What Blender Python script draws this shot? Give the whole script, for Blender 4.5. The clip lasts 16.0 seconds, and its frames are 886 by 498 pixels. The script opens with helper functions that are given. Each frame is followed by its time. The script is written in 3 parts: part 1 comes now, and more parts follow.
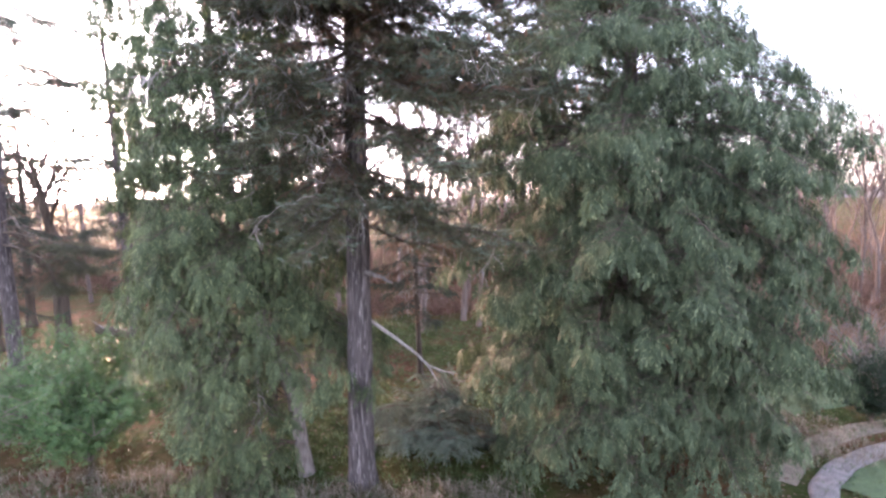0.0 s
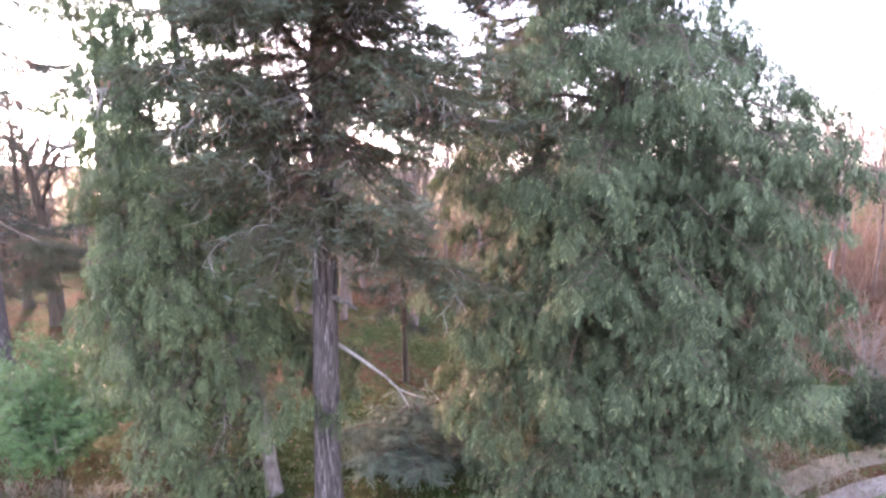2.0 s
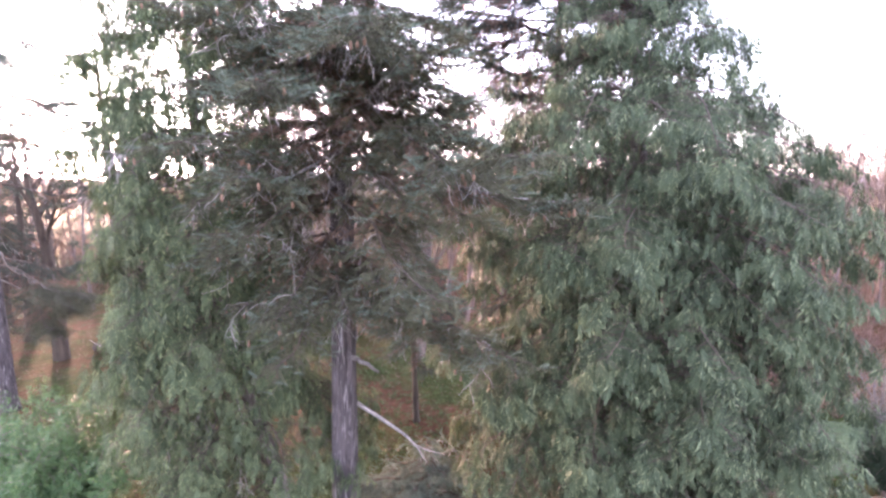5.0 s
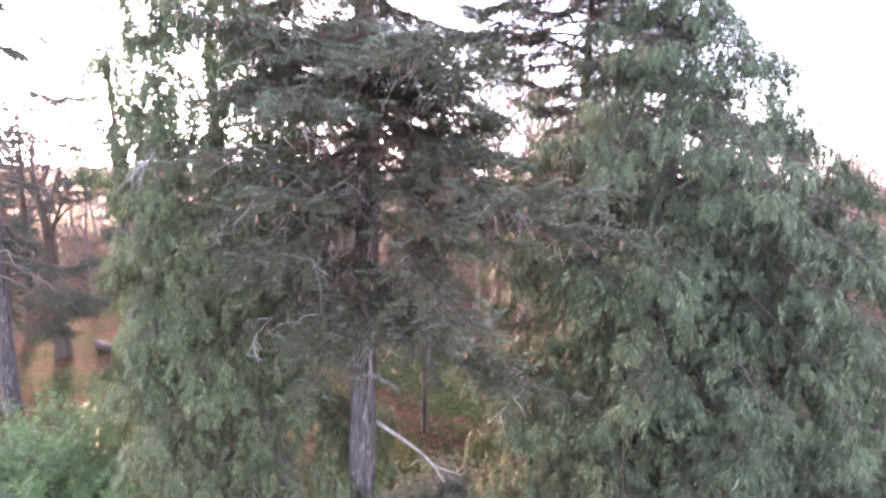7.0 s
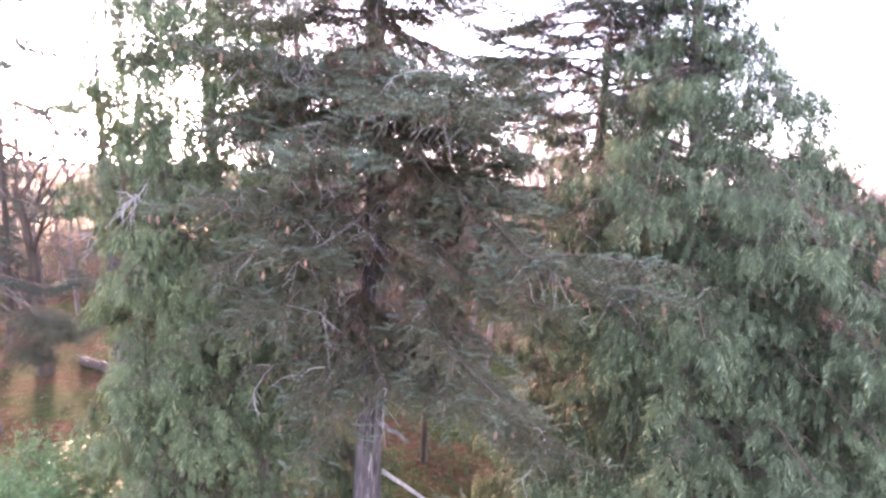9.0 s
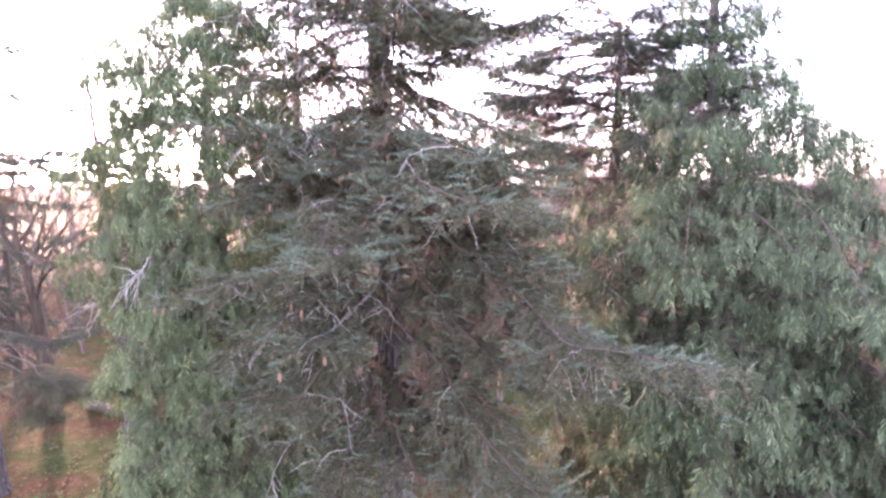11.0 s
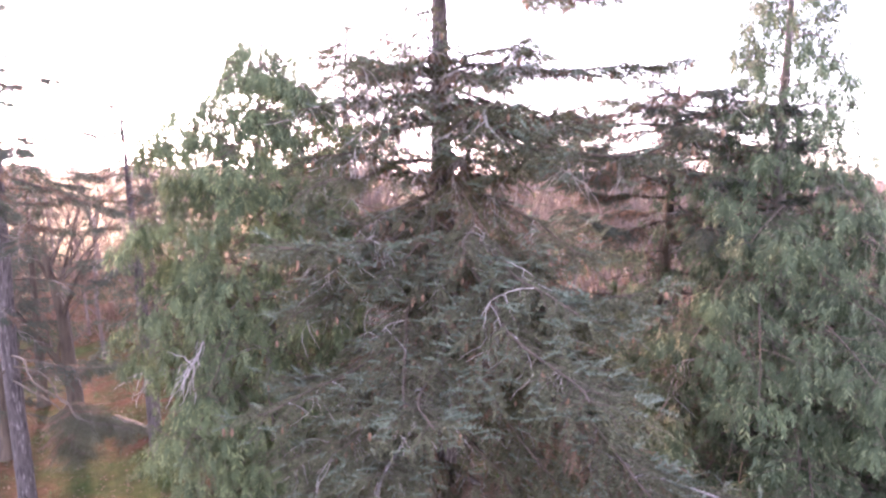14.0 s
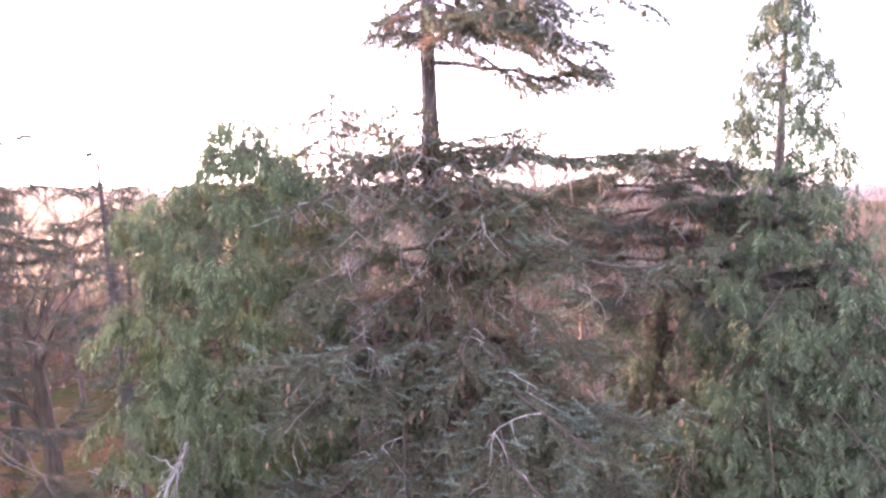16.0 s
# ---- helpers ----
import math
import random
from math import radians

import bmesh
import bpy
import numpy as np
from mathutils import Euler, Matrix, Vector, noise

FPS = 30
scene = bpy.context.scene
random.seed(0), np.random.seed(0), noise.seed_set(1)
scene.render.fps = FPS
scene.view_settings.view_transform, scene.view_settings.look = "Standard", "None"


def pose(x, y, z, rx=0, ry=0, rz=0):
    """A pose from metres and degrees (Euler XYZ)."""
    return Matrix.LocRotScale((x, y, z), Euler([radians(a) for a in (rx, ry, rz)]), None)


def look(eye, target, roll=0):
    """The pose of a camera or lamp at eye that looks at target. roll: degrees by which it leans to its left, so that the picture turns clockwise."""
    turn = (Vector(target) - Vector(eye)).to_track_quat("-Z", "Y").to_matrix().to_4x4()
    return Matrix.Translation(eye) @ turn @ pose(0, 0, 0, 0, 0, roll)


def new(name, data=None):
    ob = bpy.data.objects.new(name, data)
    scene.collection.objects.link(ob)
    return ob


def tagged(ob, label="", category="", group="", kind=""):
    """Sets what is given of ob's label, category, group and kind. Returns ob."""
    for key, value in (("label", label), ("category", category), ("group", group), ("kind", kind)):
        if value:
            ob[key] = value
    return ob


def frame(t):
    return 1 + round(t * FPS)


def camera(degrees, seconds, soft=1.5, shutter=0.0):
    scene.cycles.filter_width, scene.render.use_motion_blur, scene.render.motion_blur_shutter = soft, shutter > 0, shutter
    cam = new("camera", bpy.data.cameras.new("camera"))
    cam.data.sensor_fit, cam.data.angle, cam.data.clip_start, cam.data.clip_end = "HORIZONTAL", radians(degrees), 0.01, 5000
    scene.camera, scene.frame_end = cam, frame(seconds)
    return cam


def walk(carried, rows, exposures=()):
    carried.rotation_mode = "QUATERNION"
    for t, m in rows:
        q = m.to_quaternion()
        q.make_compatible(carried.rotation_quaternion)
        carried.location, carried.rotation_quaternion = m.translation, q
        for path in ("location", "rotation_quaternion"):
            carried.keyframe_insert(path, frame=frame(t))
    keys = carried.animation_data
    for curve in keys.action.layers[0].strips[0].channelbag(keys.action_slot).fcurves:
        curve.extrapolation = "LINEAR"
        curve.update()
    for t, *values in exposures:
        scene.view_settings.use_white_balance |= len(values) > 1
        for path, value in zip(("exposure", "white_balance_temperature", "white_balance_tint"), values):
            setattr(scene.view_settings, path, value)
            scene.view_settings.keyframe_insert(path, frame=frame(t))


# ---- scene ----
cam = camera(78.0, 16.0, soft=2.5)
EXPOSURE = 4.0
PATH = [
    (0, (-0.205, 1.577, 6.806), (-0.197, 3.569, 6.623), -0.7),
    (0.5, (0.061, 1.77, 6.993), (0.056, 3.762, 6.806), 0.1),
    (1, (0.242, 1.919, 7.135), (0.208, 3.907, 6.92), 1.4),
    (1.5, (0.445, 2.073, 7.28), (0.434, 4.059, 7.044), 0.2),
    (2, (0.569, 2.25, 7.729), (0.527, 4.228, 7.439), 0.5),
    (2.5, (0.57, 2.247, 7.645), (0.507, 4.23, 7.386), 2.2),
    (3, (0.632, 2.363, 7.955), (0.576, 4.34, 7.661), 1.6),
    (3.5, (0.577, 2.324, 7.906), (0.545, 4.301, 7.608), 1.0),
    (4, (0.456, 2.354, 8.162), (0.422, 4.336, 7.89), 0.8),
    (4.2, (0.365, 2.365, 8.291), (0.328, 4.345, 8.015), 0.6),
    (6.3, (-0.165, 2.459, 8.69), (-0.182, 4.449, 8.487), -0.2),
    (6.5, (-0.263, 2.506, 8.699), (-0.278, 4.493, 8.473), 0.3),
    (7, (-0.371, 2.624, 8.908), (-0.389, 4.607, 8.649), 1.8),
    (7.5, (-0.411, 2.746, 8.985), (-0.422, 4.727, 8.711), 1.4),
    (8, (-0.454, 2.924, 9.146), (-0.484, 4.906, 8.881), 0.8),
    (8.2, (-0.555, 3.011, 9.2), (-0.572, 4.996, 8.956), 1.3),
    (10.3, (-0.893, 3.519, 9.916), (-0.859, 5.498, 9.629), 3.1),
    (10.5, (-0.922, 3.563, 9.981), (-0.89, 5.542, 9.69), 1.8),
    (11, (-1.042, 3.756, 10.245), (-1.027, 5.742, 10.006), -0.2),
    (11.5, (-1.152, 3.841, 10.475), (-1.141, 5.826, 10.228), -0.0),
    (12, (-1.268, 3.861, 10.714), (-1.274, 5.839, 10.421), 2.2),
    (12.5, (-1.327, 3.938, 10.943), (-1.328, 5.92, 10.672), 1.5),
    (13, (-1.574, 4.028, 11.284), (-1.558, 6.015, 11.056), -1.7),
    (13.5, (-1.733, 4.08, 11.508), (-1.747, 6.064, 11.26), -0.1),
    (14, (-1.803, 4.098, 11.732), (-1.815, 6.078, 11.452), 1.3),
    (14.5, (-1.714, 4.109, 12.026), (-1.721, 6.087, 11.731), 3.5),
    (15, (-1.824, 4.233, 12.068), (-1.786, 6.22, 11.848), -1.8),
    (15.5, (-1.859, 4.164, 12.411), (-1.843, 6.151, 12.182), -0.3),
    (16, (-1.951, 4.535, 12.737), (-1.908, 6.52, 12.501), 0.1),
]
walk(cam, [(t, look(eye, target, roll)) for t, eye, target, roll in PATH], exposures=((0, EXPOSURE + 0.16, 5900, 34), (1.2, EXPOSURE + 0.48, 5900, 35), (4, EXPOSURE + 0.60, 5900, 42), (7, EXPOSURE + 0.70, 5900, 42), (11.5, EXPOSURE + 0.86, 6000, 46), (16, EXPOSURE + 0.46, 6100, 49)))

# ---- sky and sun ----
SUN_AZ, SUN_EL = 34.5, 6.0          # degrees to the west of +y, and above the horizon
world = bpy.data.worlds.new("evening_sky")
scene.world = world
world.use_nodes = True
wn = world.node_tree
sky = wn.nodes.new("ShaderNodeTexSky")
sky.sky_type, sky.sun_disc = "NISHITA", False
sky.sun_elevation, sky.sun_rotation = radians(SUN_EL), radians(-SUN_AZ)
sky.dust_density, sky.air_density, sky.ozone_density = 1.0, 1.0, 1.0
back = wn.nodes["Background"]
veil = wn.nodes.new("ShaderNodeHueSaturation")      # a thin veil of cloud pales the sky
veil.inputs["Saturation"].default_value = 0.5
wn.links.new(sky.outputs[0], veil.inputs["Color"])
wn.links.new(veil.outputs[0], back.inputs["Color"])
back.inputs["Strength"].default_value = 0.15
sun_data = bpy.data.lights.new("sun", "SUN")
sun_data.energy, sun_data.angle, sun_data.color = 2.3, radians(6), (1.0, 0.65, 0.36)
sun_lamp = new("sun", sun_data)
sx, sy, sz = -math.sin(radians(SUN_AZ)), math.cos(radians(SUN_AZ)), math.tan(radians(SUN_EL))
sun_lamp.matrix_world = look((100 * sx, 100 * sy, 100 * sz), (0, 0, 0))


# ---- materials ----
def nodes_of(name):
    m = bpy.data.materials.new(name)
    m.use_nodes = True
    t = m.node_tree
    return m, t, t.nodes["Principled BSDF"], t.nodes["Material Output"]


def mix(t, fac, a, b):
    n = t.nodes.new("ShaderNodeMix")
    n.data_type = "RGBA"
    for sock, v in ((n.inputs[0], fac), (n.inputs[6], a), (n.inputs[7], b)):
        if isinstance(v, bpy.types.NodeSocket):
            t.links.new(v, sock)
        elif isinstance(v, tuple):
            sock.default_value = (*v, 1)
        else:
            sock.default_value = v
    return n.outputs[2]


def noise_fac(t, scale, detail=4.0, low=0.35, high=0.65, stretch=(1, 1, 1)):
    co = t.nodes.new("ShaderNodeTexCoord")
    mp = t.nodes.new("ShaderNodeMapping")
    mp.inputs["Scale"].default_value = stretch
    n = t.nodes.new("ShaderNodeTexNoise")
    n.inputs["Scale"].default_value, n.inputs["Detail"].default_value = scale, detail
    r = t.nodes.new("ShaderNodeMapRange")
    r.inputs["From Min"].default_value, r.inputs["From Max"].default_value = low, high
    t.links.new(co.outputs["Object"], mp.inputs["Vector"])
    t.links.new(mp.outputs["Vector"], n.inputs["Vector"])
    t.links.new(n.outputs["Fac"], r.inputs["Value"])
    return r.outputs["Result"]


def bump(t, bsdf, fac, strength, distance):
    b = t.nodes.new("ShaderNodeBump")
    b.inputs["Strength"].default_value, b.inputs["Distance"].default_value = strength, distance
    t.links.new(fac, b.inputs["Height"])
    t.links.new(b.outputs["Normal"], bsdf.inputs["Normal"])


def foliage(name, dark, mid, pale, rough=0.6, through_light=0.25, clump=1.1, tip=0.12, even=1.0):
    """Leaves: colour differs from leaf to leaf and from clump to clump, and some light passes through."""
    m, t, bsdf, out = nodes_of(name)
    geo = t.nodes.new("ShaderNodeNewGeometry")
    ramp = t.nodes.new("ShaderNodeMapRange")
    ramp.inputs["From Min"].default_value, ramp.inputs["From Max"].default_value = 1 - tip * 2, 1.0
    t.links.new(geo.outputs["Random Per Island"], ramp.inputs["Value"])
    c = mix(t, noise_fac(t, clump), dark, mid)
    share = t.nodes.new("ShaderNodeMath")
    share.operation, share.inputs[1].default_value = "MULTIPLY", even
    t.links.new(geo.outputs["Random Per Island"], share.inputs[0])
    c = mix(t, share.outputs[0], c, mid)
    c = mix(t, ramp.outputs["Result"], c, pale)
    t.links.new(c, bsdf.inputs["Base Color"])
    bsdf.inputs["Roughness"].default_value = rough
    bsdf.inputs["Specular IOR Level"].default_value = 0.2
    tr = t.nodes.new("ShaderNodeBsdfTranslucent")
    t.links.new(c, tr.inputs["Color"])
    ms = t.nodes.new("ShaderNodeMixShader")
    ms.inputs[0].default_value = through_light
    t.links.new(bsdf.outputs[0], ms.inputs[1])
    t.links.new(tr.outputs[0], ms.inputs[2])
    t.links.new(ms.outputs[0], out.inputs["Surface"])
    return m


def bark(name, dark, pale, scale=9.0, depth=0.03, flecks=False):
    m, t, bsdf, out = nodes_of(name)
    f = noise_fac(t, scale, 6, 0.38, 0.62, (1, 1, 0.14))
    g = noise_fac(t, 1.7, 3, 0.4, 0.7)
    c = mix(t, f, dark, pale)
    c = mix(t, g, c, tuple(0.75 * v for v in pale))
    if flecks:
        c = mix(t, noise_fac(t, 34.0, 6, 0.57, 0.68, (1, 1, 0.09)), c, (0.21, 0.19, 0.185))
    t.links.new(c, bsdf.inputs["Base Color"])
    bsdf.inputs["Roughness"].default_value = 0.9
    bump(t, bsdf, f, 0.9, depth)
    return m


# Cedar tone varies by clump; its darks are deepened to paint shaded gaps.
M_CEDAR = foliage("cedar_spray", (0.022, 0.034, 0.019), (0.072, 0.102, 0.055), (0.155, 0.188, 0.105), clump=2.0, even=0.6)
M_CEDAR_L = foliage("cedar_spray_light", (0.027, 0.042, 0.021), (0.086, 0.116, 0.058), (0.170, 0.198, 0.098), clump=2.0, even=0.6)
M_FIR = foliage("fir_needles", (0.036, 0.038, 0.023), (0.070, 0.073, 0.041), (0.112, 0.120, 0.072), clump=0.9)
M_FIR_TIP = foliage("young_fir_shoots", (0.060, 0.082, 0.058), (0.095, 0.122, 0.090), (0.155, 0.182, 0.14), clump=2.0)
M_FIR_D = foliage("dark_fir_needles", (0.024, 0.033, 0.024), (0.042, 0.055, 0.039), (0.07, 0.088, 0.062))
M_BUSH = foliage("bush_leaf", (0.036, 0.076, 0.030), (0.068, 0.124, 0.046), (0.13, 0.18, 0.065), rough=0.5)
M_YEW = foliage("yew_leaf", (0.008, 0.017, 0.010), (0.016, 0.030, 0.015), (0.03, 0.05, 0.022))
M_GRASS = foliage("grass_blade", (0.036, 0.066, 0.022), (0.060, 0.092, 0.032), (0.12, 0.13, 0.06))
M_STRAW = foliage("straw", (0.085, 0.070, 0.050), (0.15, 0.128, 0.098), (0.30, 0.265, 0.215), rough=0.8)
# Russet paled and greyed: the haze over the far thickets is in the colour.
M_BRUSH_HAZY = foliage("hazy_brush_twig", (0.105, 0.064, 0.050), (0.165, 0.105, 0.082), (0.23, 0.16, 0.12), rough=0.85)
M_DEADLEAF = foliage("dead_spray", (0.085, 0.055, 0.040), (0.135, 0.090, 0.066), (0.19, 0.13, 0.09), rough=0.85)
M_BARK_FIR = bark("fir_bark", (0.016, 0.012, 0.013), (0.082, 0.067, 0.068), 17.0, 0.05, True)
M_BARK_GREY = bark("grey_bark", (0.060, 0.052, 0.050), (0.150, 0.135, 0.128))
M_BARK_DARK = bark("dark_bark", (0.032, 0.023, 0.017), (0.082, 0.061, 0.045))
M_BARK_CEDAR = bark("cedar_bark", (0.065, 0.052, 0.045), (0.165, 0.142, 0.130), 12.0, 0.015)
M_BARK_BARE = bark("bare_bark", (0.078, 0.057, 0.050), (0.165, 0.125, 0.110), 8.0, 0.01)
M_TWIG = bark("dead_twig", (0.12, 0.107, 0.102), (0.30, 0.275, 0.262), 20.0, 0.003)
M_LIMB = bark("grey_limb", (0.075, 0.066, 0.061), (0.20, 0.18, 0.168), 14.0, 0.005)
M_CONE = bark("cone_scales", (0.095, 0.055, 0.034), (0.18, 0.11, 0.072), 30.0, 0.004)


# ---- mesh helpers ----
def mesh_from(name, verts, faces, material, smooth=False):
    """A mesh from an (n, 3) array of corners and an (m, 3 or 4) array of faces."""
    me = bpy.data.meshes.new(name)
    verts, faces = np.asarray(verts, np.float32), np.asarray(faces, np.int32)
    me.vertices.add(len(verts))
    me.vertices.foreach_set("co", verts.ravel())
    k = faces.shape[1]
    me.loops.add(faces.size)
    me.loops.foreach_set("vertex_index", faces.ravel())
    me.polygons.add(len(faces))
    me.polygons.foreach_set("loop_start", np.arange(0, faces.size, k, dtype=np.int32))
    me.polygons.foreach_set("use_smooth", np.full(len(faces), smooth))
    me.materials.append(material)
    me.update(calc_edges=True)
    return me


def part(name, me, parent, label=""):
    ob = new(name, me)
    ob.parent = parent
    if label:
        ob["label"] = label
    return ob


def thing(name, label, category, group="", kind="", place=(0, 0, 0)):
    ob = new(name)
    ob.empty_display_size = 0.2
    ob.location = place
    return tagged(ob, label, category, group, kind)


def cross(a, b):
    a, b = np.asarray(a, float), np.asarray(b, float)
    return np.stack([a[..., 1] * b[..., 2] - a[..., 2] * b[..., 1], a[..., 2] * b[..., 0] - a[..., 0] * b[..., 2], a[..., 0] * b[..., 1] - a[..., 1] * b[..., 0]], -1)


def normal(a):
    return a / (np.sqrt((a * a).sum(-1, keepdims=True)) + 1e-9)


def tubes(paths, sides=5):
    """Corners and faces of tapered tubes, one for each (points, radii)."""
    vs, fs, at = [], [], 0
    ring = np.arange(sides) * 2 * np.pi / sides
    cs, sn = np.cos(ring)[:, None], np.sin(ring)[:, None]
    for n in sorted({len(p) for p, _ in paths}):
        pts = np.array([p for p, _ in paths if len(p) == n], float)
        rad = np.array([r for p, r in paths if len(p) == n], float)
        tan = normal(np.gradient(pts, axis=1))
        u = normal(cross(tan, np.where(np.abs(tan[..., 2:3]) > 0.9, [1.0, 0, 0], [0, 0, 1.0])))
        w = cross(tan, u)
        v = pts[:, :, None] + rad[:, :, None, None] * (u[:, :, None] * cs + w[:, :, None] * sn)
        vs.append(v.reshape(-1, 3))
        k = np.arange(len(pts))[:, None, None] * n * sides + np.arange(n - 1)[None, :, None] * sides
        i, j = k + np.arange(sides), k + (np.arange(sides) + 1) % sides
        fs.append(np.stack([i, j, j + sides, i + sides], -1).reshape(-1, 4) + at)
        at += pts.shape[0] * n * sides
    return np.concatenate(vs), np.concatenate(fs)


def unit(v):
    v = np.asarray(v, float)
    return v / (np.linalg.norm(v) + 1e-9)


def rhombi(count, rng, kind):
    """A small spray in its own frame: x along it, y across, z its upper side, as leaflets of four corners each."""
    out = []

    def leaf(a, d, length, width, up):
        d = np.asarray(d, float) / np.linalg.norm(d)
        side = cross(up, d)
        side /= np.linalg.norm(side) + 1e-9
        mid = a + d * length * 0.45
        out.append([a, mid + side * width / 2 - np.asarray(up) * width * 0.15, a + d * length, mid - side * width / 2 - np.asarray(up) * width * 0.15])

    for n in range(count):
        u = (n + 0.5) / count
        s = 1 if n % 2 else -1
        droop = -0.22 * u * u
        a = np.array([u * 0.86, 0, droop])
        if kind == "cedar":
            ang = radians(rng.uniform(16, 40))
            leaf(a, (math.cos(ang), s * math.sin(ang), rng.uniform(-0.45, 0.0)), rng.uniform(0.34, 0.52) * (1.1 - 0.5 * u), rng.uniform(0.062, 0.095), (0, 0, 1))
        else:
            th = 2.4 * n + rng.uniform(-0.5, 0.5)
            d = unit((rng.uniform(0.6, 1.1), math.sin(th) * 0.85, math.cos(th) * 0.6 + 0.10))
            w = unit(cross(d, (0.3, -math.cos(th), math.sin(th)))) * rng.uniform(0.028, 0.042)
            out.append([a - w, a + w, a + d * rng.uniform(0.15, 0.24) * (1.1 - 0.4 * u)])
            continue
    if kind != "cedar":
        return np.array(out)
    leaf(np.array([0.66, 0, -0.1]), (1, 0, -0.35), 0.36, 0.08, (0, 0, 1))
    return np.array(out)


def strew(templates, places, ways, ups, sizes, rng):
    """Corners and faces of sprays: at each place one of the templates, along its way, with its upper side up."""
    places, ways, ups = (np.asarray(a, float) for a in (places, ways, ups))
    x = ways / (np.linalg.norm(ways, axis=1)[:, None] + 1e-9)
    y = cross(ups, x)
    y /= np.linalg.norm(y, axis=1)[:, None] + 1e-9
    z = cross(x, y)
    basis = np.stack([x, y, z], -1) * np.asarray(sizes)[:, None, None]
    pick = rng.integers(0, len(templates), len(places))
    vs = []
    for k, tpl in enumerate(templates):
        m = pick == k
        if m.any():
            v = np.einsum("nij,kcj->nkci", basis[m], tpl) + places[m][:, None, None]
            vs.append(v.reshape(-1, 3))
    v = np.concatenate(vs)
    return v, np.arange(len(v)).reshape(-1, templates[0].shape[1])


G = np.random.default_rng(7)
CEDAR_T = [rhombi(8, G, "cedar") for _ in range(6)]
FIR_T = [rhombi(22, G, "fir") for _ in range(8)]
LEAF_T = [rhombi(5, G, "cedar") * (1, 1.6, 1) for _ in range(3)]


def line_at(line, z):
    """The place on a trunk's line [(z, x, y), ...] at height z."""
    a = np.array(line, float)
    return np.array([np.interp(z, a[:, 0], a[:, 1]), np.interp(z, a[:, 0], a[:, 2]), z])


def trunk_mesh(name, line, radii, material, sides=28, step=0.12, rough=0.02, flare=0.35):
    """A trunk along line, with furrowed bark and a flared foot. radii: [(z, radius), ...]."""
    a, r = np.array(line, float), np.array(radii, float)
    z0, z1 = a[0, 0], a[-1, 0]
    zs = np.arange(z0, z1 + step, step)
    vs = []
    for z in zs:
        c = line_at(line, min(z, z1))
        rad = np.interp(z, r[:, 0], r[:, 1])
        foot = flare * math.exp(-(z - z0) / 0.25)
        for k in range(sides):
            th = 2 * math.pi * k / sides
            ridge = noise.noise((math.cos(th) * 5 + c[0], math.sin(th) * 5 + c[1], z * 0.9)) * 0.7 + noise.noise((math.cos(th) * 11, math.sin(th) * 11, z * 2.2)) * 0.6 - 0.5 * max(0.0, 0.25 - abs(noise.noise((math.cos(th) * 7, math.sin(th) * 7, z * 1.4 + 9)))) * 4
            rr = rad * (1 + foot * (0.7 + 0.5 * math.sin(3 * th + 1) + 0.3 * math.sin(5 * th))) + rough * ridge * min(1, rad / 0.2)
            vs.append((c[0] + rr * math.cos(th), c[1] + rr * math.sin(th), z))
    n = len(zs)
    i = np.arange(n - 1)[:, None] * sides + np.arange(sides)[None]
    j = np.arange(n - 1)[:, None] * sides + (np.arange(sides)[None] + 1) % sides
    return mesh_from(name, vs, np.stack([i, j, j + sides, i + sides], -1).reshape(-1, 4), material, True)


# ---- ground ----
GROUND = 1.1


def ground_z(x, y):
    """Height of the ground: nearly level, with humps, a bank by the path and slopes rising to the far woods."""
    z = GROUND + 0.10 * noise.noise((x * 0.22, y * 0.22, 0)) + 0.05 * noise.noise((x * 0.9, y * 0.9, 3))
    far = max(0.0, y - 30)
    return z + 0.7 * (1 - math.exp(-far / 40)) + min(4.0, max(0.0, abs(x) - 60) * 0.02)


def ground_material():
    m, t, bsdf, out = nodes_of("leaf_litter_and_moss")
    grass = mix(t, noise_fac(t, 3.0, 6), (0.020, 0.032, 0.008), (0.040, 0.054, 0.015))
    litter = mix(t, noise_fac(t, 5.0, 6), (0.062, 0.028, 0.016), (0.105, 0.052, 0.030))
    c = mix(t, noise_fac(t, 0.33, 9, 0.42, 0.62), grass, litter)
    c = mix(t, noise_fac(t, 2.3, 6, 0.50, 0.72), c, (0.028, 0.036, 0.012))
    c = mix(t, noise_fac(t, 14.0, 4, 0.58, 0.75), c, (0.075, 0.056, 0.036))
    t.links.new(c, bsdf.inputs["Base Color"])
    bsdf.inputs["Roughness"].default_value = 1.0
    bsdf.inputs["Specular IOR Level"].default_value = 0.04
    bump(t, bsdf, noise_fac(t, 18.0, 6, 0.3, 0.7), 0.8, 0.06)
    return m


def build_ground():
    n = 190
    s = np.linspace(-1, 1, n)
    near = np.sign(s) * (np.abs(s) * 34 + np.abs(s) ** 7 * 2200)
    xs, ys = near, near + 16
    vs = [(x, y, ground_z(x, y) if abs(x) < 300 and abs(y) < 300 else GROUND + 0.7) for y in ys for x in xs]
    i = (np.arange(n - 1)[:, None] * n + np.arange(n - 1)[None]).ravel()
    ob = new("ground", mesh_from("ground", vs, np.stack([i, i + 1, i + 1 + n, i + n], -1), ground_material(), True))
    tagged(ob, "level ground of mossy grass and russet leaf litter", "ground", kind="structure")


build_ground()


